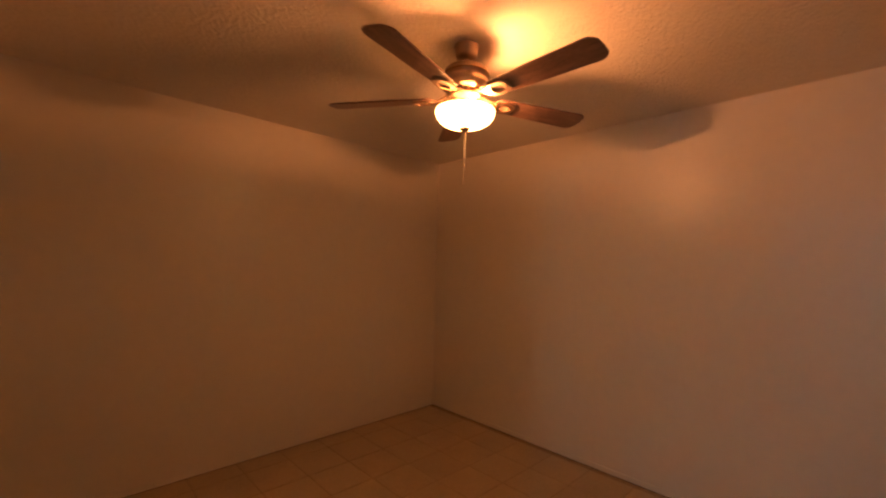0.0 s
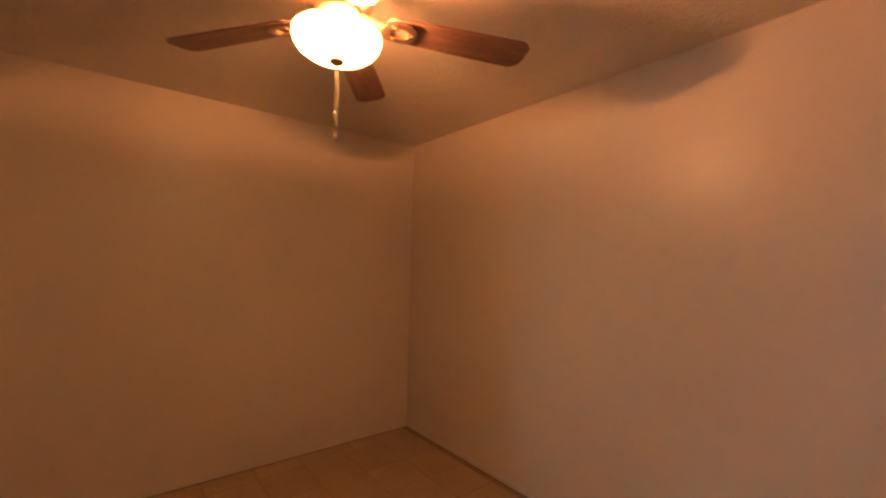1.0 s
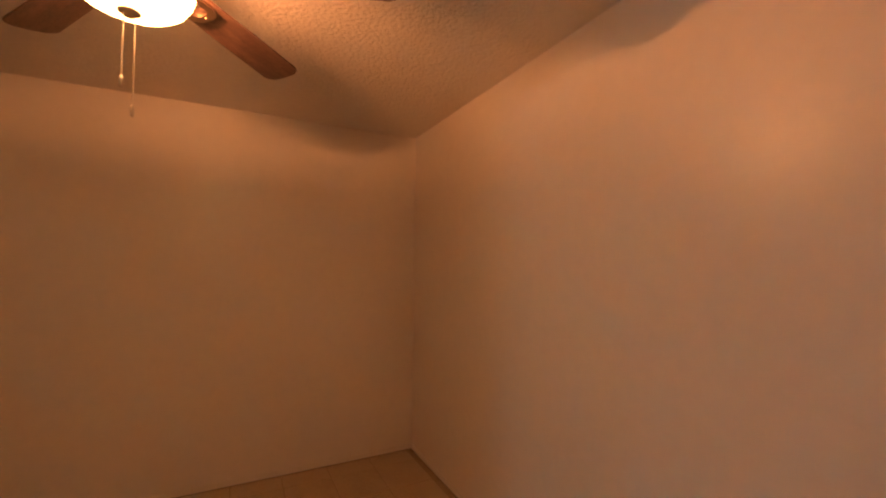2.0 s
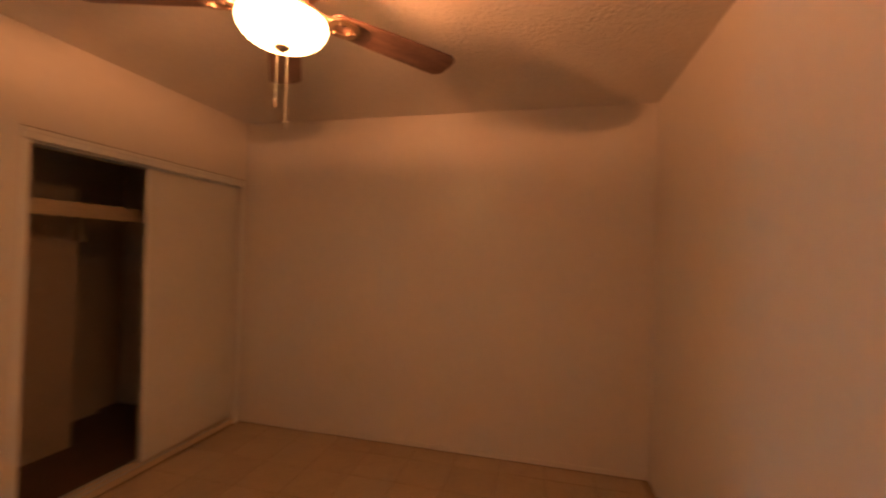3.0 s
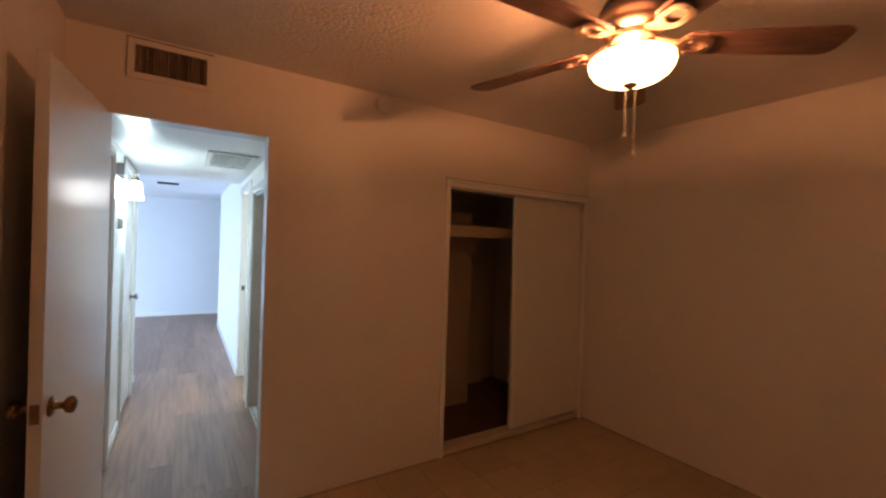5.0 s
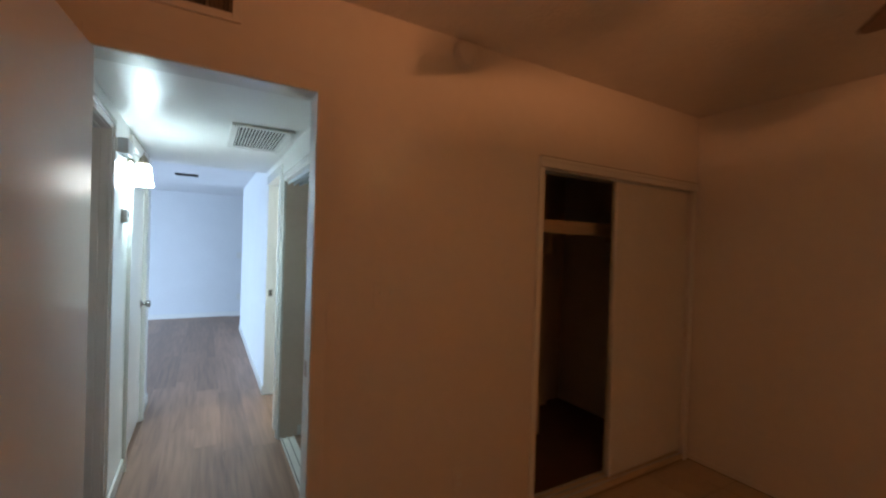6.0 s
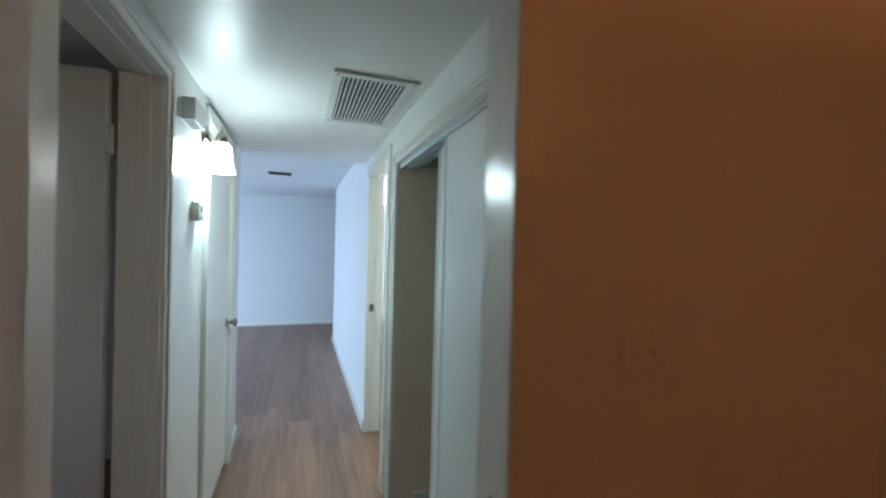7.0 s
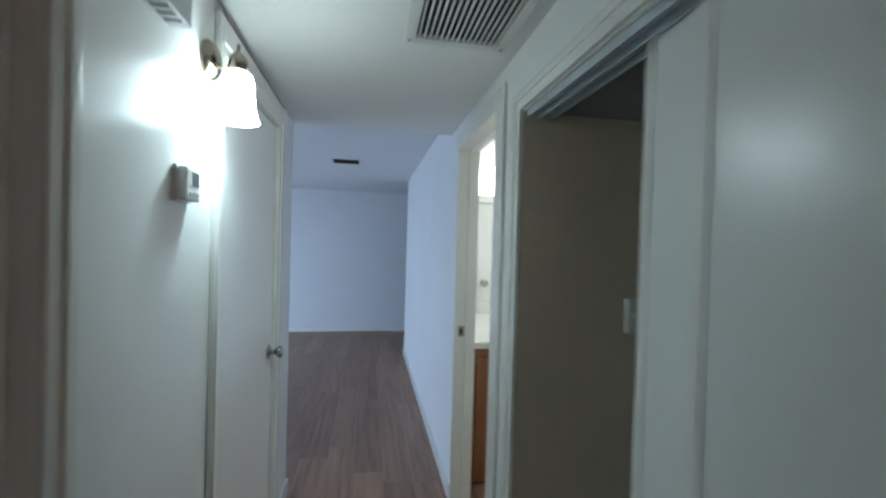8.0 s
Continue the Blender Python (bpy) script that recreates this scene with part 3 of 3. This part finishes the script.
sd = thing("smoke_detector", (1.425, 0, 2.36), "small round off-white smoke detector high on the wall", "smoke detector")
q = Matrix.Rotation(radians(90), 4, "X")
part("base", lathe([(0, 0.0005), (0.06, 0.0005), (0.06, 0.012), (0, 0.012)], (1.425, 0, 2.355), q), PAINT, sd)
part("cover", lathe([(0, 0.010), (0.054, 0.010), (0.054, 0.022), (0.046, 0.034), (0.02, 0.037), (0, 0.037)], (1.425, 0, 2.355), q), PAINT, sd)


def plate(name, label, category, place, normal, toggles=2, outlet=False, w=0.115, h=0.115, deep=0.006, mat=None):
    """A wall plate at place; normal: '-y', '+x' or '-x' or '-y'."""
    turn = {"-y": 0, "+x": 90, "-x": -90}[normal]
    m = pose(*place, 0, 0, turn)
    p = thing(name, place, label, category)
    b = box(-w / 2, w / 2, -deep, -0.0005, -h / 2, h / 2, 0.003)
    b.transform(m)
    part("cover_plate", b, mat or PLASTIC, p)
    for i in range(toggles):
        x = (i - (toggles - 1) / 2) * 0.046
        if outlet:
            for z in (-0.02, 0.02):
                b = box(-0.016, 0.016, -0.008, -0.006, z - 0.013, z + 0.013, 0.002)
                b.transform(m)
                part("socket", b, TRIM, p)
        else:
            b = box(x - 0.005, x + 0.005, -deep - 0.012, -deep, -0.004, 0.014, 0.002)
            b.transform(m)
            part("toggle", b, TRIM, p)
    return p


plate("light_switch", "off-white double toggle light switch on bedroom wall", "switch", (1.066, 0, 1.245), "-y", deep=0.004, mat=PAINT)
plate("power_outlet", "off-white power outlet low on bedroom wall", "outlet", (1.47, 0, 0.345), "-y", 1, True, 0.07, mat=PAINT)
plate("light_switch", "white switch plate inside the hall closet", "switch", (1.300, 1.532, 1.22), "-y", 1, False, 0.046, 0.115, 0.02)
plate("light_switch", "white switch plate on far living room wall", "switch", (0.965, FAR, 1.14), "-y", 1, False, 0.12)
plate("power_outlet", "white outlet low on far living room wall", "outlet", (0.965, FAR, 0.36), "-y", 1, True, 0.075)
strike = thing("strike_plate", (HR + 0.05, 2.5, 0.96), "small metal strike plate on bathroom door jamb", "strike plate")
part("plate", box(HR + 0.022, HR + 0.055, 2.5045, 2.5075, 0.93, 0.99, 0.001), NICKEL, strike)
part("strike_hole", box(HR + 0.030, HR + 0.046, 2.5037, 2.5046, 0.946, 0.974), DARK, strike)
strike = thing("strike_plate", (0.745, 0.02, 0.96), "small brass strike plate on bedroom door jamb", "strike plate")
part("plate", box(0.7455, 0.7478, 0.004, 0.036, 0.93, 0.99, 0.0008), BRASS, strike)

# ---- hall fittings ----
sc = thing("wall_sconce", (HL, 1.46, 1.93), "lit antique nickel wall sconce with frosted bell shade", "wall lamp")
q = Matrix.Rotation(radians(90), 4, "Y")
part("backplate", lathe([(0, 0.0005), (0.052, 0.0005), (0.054, 0.006), (0.046, 0.018), (0.028, 0.028), (0, 0.030)], (HL, 1.455, 1.915), q, 32), ANTIQUE, sc)
part("arm", tube([(HL + 0.02, 1.455, 1.915), (0.012, 1.453, 1.900), (0.030, 1.452, 1.902), (0.046, 1.451, 1.915), (0.054, 1.45, 1.928)], 0.005), ANTIQUE, sc)
part("scroll", tube([(0.030, 1.452, 1.902), (0.028, 1.450, 1.882), (0.016, 1.447, 1.862), (0.006, 1.445, 1.853)], 0.0035), ANTIQUE, sc)
part("shade_holder", lathe([(0, 1.966), (0.004, 1.964), (0.005, 1.945), (0.014, 1.938), (0.023, 1.925), (0.028, 1.886), (0.0, 1.884)], (0.058, 1.45, 0), None, 24), ANTIQUE, sc)
part("shade", lathe([(0.027, 1.888), (0.035, 1.882), (0.040, 1.866), (0.042, 1.838), (0.045, 1.798), (0.051, 1.772), (0.056, 1.760), (0.053, 1.760), (0.042, 1.798), (0.039, 1.838), (0.037, 1.864), (0.032, 1.877), (0.027, 1.882)], (0.058, 1.45, 0), None, 36), SHADE, sc, "lit frosted glass bell shade")

ch = thing("door_chime", (HL, 1.02, 1.89), "grey plastic door chime box on hall wall", "chime")
part("cover", box(HL + 0.010, HL + 0.055, 1.05, 1.22, 1.885, 1.967, 0.005), BOXGREY, ch)
part("base", box(HL + 0.0005, HL + 0.010, 1.055, 1.215, 1.89, 1.962, 0.002), PLASTIC, ch)

for i in range(5):
    part("sound_slot", box(HL + 0.016, HL + 0.048, 1.070 + i * 0.028, 1.078 + i * 0.028, 1.8838, 1.8856), DARK, ch)
th = thing("thermostat", (HL, 1.31, 1.57), "white plastic thermostat with small grey display on hall wall", "thermostat")
part("base", box(HL + 0.0005, HL + 0.010, 1.268, 1.350, 1.527, 1.610, 0.002), PLASTIC, th)
part("body", box(HL + 0.010, HL + 0.030, 1.271, 1.347, 1.530, 1.607, 0.005), PLASTIC, th)
part("display", box(HL + 0.0298, HL + 0.0315, 1.295, 1.335, 1.565, 1.597, 0.001), LCD, th)
for i in range(3):
    part("button", box(HL + 0.0298, HL + 0.0325, 1.286 + i * 0.019, 1.299 + i * 0.019, 1.541, 1.551, 0.001), BOXGREY, th)


def grille(name, label, x0, x1, y0, y1, z, n, border, blade_mat, along="y", rim=None):
    g = thing(name, ((x0 + x1) / 2, (y0 + y1) / 2, z), label, "vent")
    bm = bmesh.new()
    for b in ((x0, x0 + border, y0, y1), (x1 - border, x1, y0, y1), (x0 + border, x1 - border, y0, y0 + border), (x0 + border, x1 - border, y1 - border, y1)):
        box(b[0], b[1], b[2], b[3], z - 0.014, z - 0.0005, 0.003, bm)
    part("frame", bm, rim or VENT, g)
    # no duct above: a flat black sheet gives the gaps their shade
    part("shade_backing", box(x0 + border, x1 - border, y0 + border, y1 - border, z - 0.002, z - 0.0006), GAPSHADE, g)
    lo, hi = (x0 + border, x1 - border) if along == "y" else (y0 + border, y1 - border)
    for i in range(n):
        u = lo + (i + 0.5) * (hi - lo) / n
        if along == "y":
            b = box(-0.0012, 0.0012, y0 + border, y1 - border, -0.0050, 0.0050)
            b.transform(pose(u, 0, z - 0.009, 0, -24))
        else:
            b = box(x0 + border, x1 - border, -0.0012, 0.0012, -0.0042, 0.0042)
            b.transform(pose(0, u, z - 0.008, 30))
        part("slat", b, blade_mat, g)
    for x in (x0 + border * 0.5, x1 - border * 0.5):
        for y in (y0 + border * 0.5, y1 - border * 0.5):
            part("screw", lathe([(0, -0.0165), (0.004, -0.016), (0.005, -0.0138), (0, -0.0138)], (x, y, z), None, 10), NICKEL, g)
    return g


grille("return_air_grille", "white return air grille with dusty slats on hall ceiling", 0.508, 0.845, 0.947, 1.600, HH, 15, 0.035, DUSTY)
grille("ceiling_register", "small dark ceiling register in the living room", 0.045, 0.295, 4.42, 4.56, LH, 8, 0.012, DARK, "x", DARK)

wire = thing("wire_end", (0.9, FAR - 0.06, 0.004), "short white wire end lying on laminate by the far wall", "wire")
part("sheath", tube([(0.80, FAR - 0.03, 0.006), (0.85, FAR - 0.07, 0.006), (0.90, FAR - 0.06, 0.006), (0.95, FAR - 0.09, 0.008), (0.99, FAR - 0.05, 0.012)], 0.004, 8), PLASTIC, wire)

# hall closet: track, panels, floor guide
hc = thing("hall_sliding_doors", (HR + 0.06, 0.85, 0), "glossy white bypass sliding doors of hall closet, half open", "sliding doors")
tm = bmesh.new()
for x, z in ((0.010, 1.862), (0.048, 1.858), (0.088, 1.858)):
    box(HR + x, HR + x + 0.004, 0.195, 1.528, z, 1.881, 0.0, tm)
box(HR + 0.010, HR + 0.092, 0.195, 1.528, 1.879, 1.8845, 0.0, tm)
part("head_track", tm, ALU, hc, "triple metal head track")
tm = bmesh.new()
box(HR + 0.005, HR + 0.10, 0.203, 1.517, 0.005, 0.010, 0.0, tm)
for x in (0.005, 0.048, 0.092):
    box(HR + x, HR + x + 0.006, 0.203, 1.517, 0.010, 0.024, 0.001, tm)
track = part("floor_track", tm, VENT, hc, "worn white metal floor track")
for x in (0.012, 0.055):
    part("groove", box(HR + x, HR + x + 0.008, 0.204, 1.516, 0.0102, 0.0114), DARK, track, "dark strip between the track ribs")
part("sliding_panel", box(HR + 0.018, HR + 0.044, 0.204, 0.82, 0.026, 1.872, 0.003), HPANEL, hc)
part("sliding_panel", box(HR + 0.058, HR + 0.084, 0.30, 1.005, 0.026, 1.872, 0.003), HPANEL, hc)
for x, y in ((0.0145, 0.822), (0.0545, 1.007)):
    em = bmesh.new()
    box(HR + x, HR + x + 0.033, y - 0.004, y, 0.026, 1.872, 0.001, em)
    box(HR + x, HR + x + 0.0035, y - 0.022, y - 0.004, 0.026, 1.872, 0.0012, em)
    part("edge_channel", em, TRIM, hc, "white metal edge channel of the sliding panel")

# ---- bathroom glimpse ----
va = thing("bathroom_vanity", (1.3, 3.0, 0), "oak bathroom vanity cabinet with white cultured counter", "vanity")
part("cabinet", box(1.02, 1.60, 2.64, 3.595, 0.02, 0.83, 0.004), VANITY, va)
part("counter", box(1.018, 1.63, 2.61, 3.598, 0.83, 0.87, 0.008), CULTURED, va, "white cultured marble counter")
part("backsplash", box(1.018, 1.63, 3.575, 3.5985, 0.87, 0.97, 0.005), CULTURED, va)
part("door", box(1.06, 1.56, 2.622, 2.640, 0.12, 0.78, 0.004), VANITY, va)
bw = thing("bathroom_window", (1.38, 3.6, 2.05), "bright frosted bathroom window with white sill", "window")
part("pane", box(1.10, 1.75, 3.588, 3.598, 1.86, 2.245), FROST, bw, "frosted glass bright with daylight")
wm = bmesh.new()
for b in ((1.06, 1.79, 1.82, 1.86), (1.06, 1.10, 1.86, 2.245), (1.75, 1.79, 1.86, 2.245)):
    box(b[0], b[1], 3.57, 3.5995, b[2], b[3], 0.003, wm)
part("window_frame", wm, TRIM, bw)
part("window_sill", box(1.05, 1.80, 3.54, 3.5995, 1.795, 1.82, 0.003), TRIM, bw)
hk = thing("robe_hook", (1.36, 3.6, 1.12), "small round metal knob hook on bathroom wall", "hook")
part("knob", lathe(knob_profile(), (1.37, 3.599, 1.13), Matrix.Rotation(radians(90), 4, "X"), 20), NICKEL, hk)

# ---- living room glass door, far left ----
gd = thing("sliding_glass_door", (-3.66, 4.75, 0), "aluminium sliding glass patio door bright with daylight", "door", kind="structure")
gm = bmesh.new()
for b in ((3.6, 3.65, 0.02, 2.02), (5.85, 5.9, 0.02, 2.02), (4.72, 4.78, 0.02, 2.02), (3.65, 5.85, 0.02, 0.07), (3.65, 5.85, 1.97, 2.02)):
    box(-3.69, -3.64, b[0], b[1], b[2], b[3], 0.003, gm)
part("frame", gm, ALU, gd)
glass = bpy.data.materials.new("window_glass")
glass.use_nodes = True
gb = glass.node_tree.nodes["Principled BSDF"]
gb.inputs["Transmission Weight"].default_value, gb.inputs["Roughness"].default_value, gb.inputs["IOR"].default_value = 1.0, 0.0, 1.45
for y0, y1 in ((3.65, 4.72), (4.78, 5.85)):
    p = part("pane", box(-3.668, -3.662, y0, y1, 0.07, 1.97), glass, gd, "clear glass pane")
    p.visible_shadow = False

# ---- floors and their pieces ----
floor_bed = sheet("floor_bedroom", GROUT, "tan square floor tiles with dark joints", "floor", XD - 0.12, XA, YB - 0.12, -0.0005, -0.1, 0.0)
floor_hall = sheet("floor_hall", GAP, "brown wood-look laminate planks running along the hall", "floor", -3.72, 3.12, 0.0, FAR + 0.12, -0.1, -0.004)


def shared(name, mesh, parent, place):
    ob = new(name, mesh)
    ob.parent = parent
    ob.location = place
    return ob


def piece_mesh(name, w, l, h, bevel, mat):
    bm = bmesh.new()
    x, y = w / 2, l / 2
    lo = [bm.verts.new((a, b, 0)) for a, b in ((-x, -y), (x, -y), (x, y), (-x, y))]
    mid = [bm.verts.new((a, b, h - bevel)) for a, b in ((-x, -y), (x, -y), (x, y), (-x, y))]
    hi = [bm.verts.new((a, b, h)) for a, b in ((-x + bevel, -y + bevel), (x - bevel, -y + bevel), (x - bevel, y - bevel), (-x + bevel, y - bevel))]
    for a, b in ((lo, mid), (mid, hi)):
        for i in range(4):
            bm.faces.new((a[i], a[(i + 1) % 4], b[(i + 1) % 4], b[i]))
    bm.faces.new(hi)
    me = bpy.data.meshes.new(name)
    bm.to_mesh(me)
    bm.free()
    me.materials.append(mat)
    return me


S = 0.30
tile = piece_mesh("tile", S - 0.006, S - 0.006, 0.003, 0.0012, TILE)
nx, ny = 12, 11
for i in range(nx):
    for j in range(ny):
        x, y = 3.53 - (i + 0.5) * S, 0.280 - (j + 0.5) * S
        ob = shared("tile", tile, floor_bed, (x, y if j else -0.0085, 0.0))
        if j == 0:
            ob.scale = (1, 0.015 / (S - 0.006), 1)

PW, PL = 0.178, 1.22
plank = piece_mesh("plank", PW - 0.0005, PL - 0.0005, 0.006, 0.0004, PLANK)
rng = random.Random(4)
for i in range(-13, 18):
    x = (i + 0.5) * PW
    off = rng.random() * PL
    for j in range(-1, 7):
        y = -0.1 + off + j * PL
        if y - PL / 2 > FAR or y + PL / 2 < 0.15:
            continue
        if x > 1.2 and 2.6 < y - PL / 2:
            continue
        y0, y1 = max(y - PL / 2, 0.003), min(y + PL / 2, FAR + 0.05)
        if y1 - y0 < 0.1:
            continue
        ob = shared("plank", plank, floor_hall, (x, (y0 + y1) / 2, -0.004))
        ob.scale = (1, (y1 - y0) / PL, 1)
strip("trim", "flat metal threshold strip in the bedroom doorway", ALU, 0.057, 0.758, -0.006, 0.016, 0.0045, 0.0075, bevel=0.001)
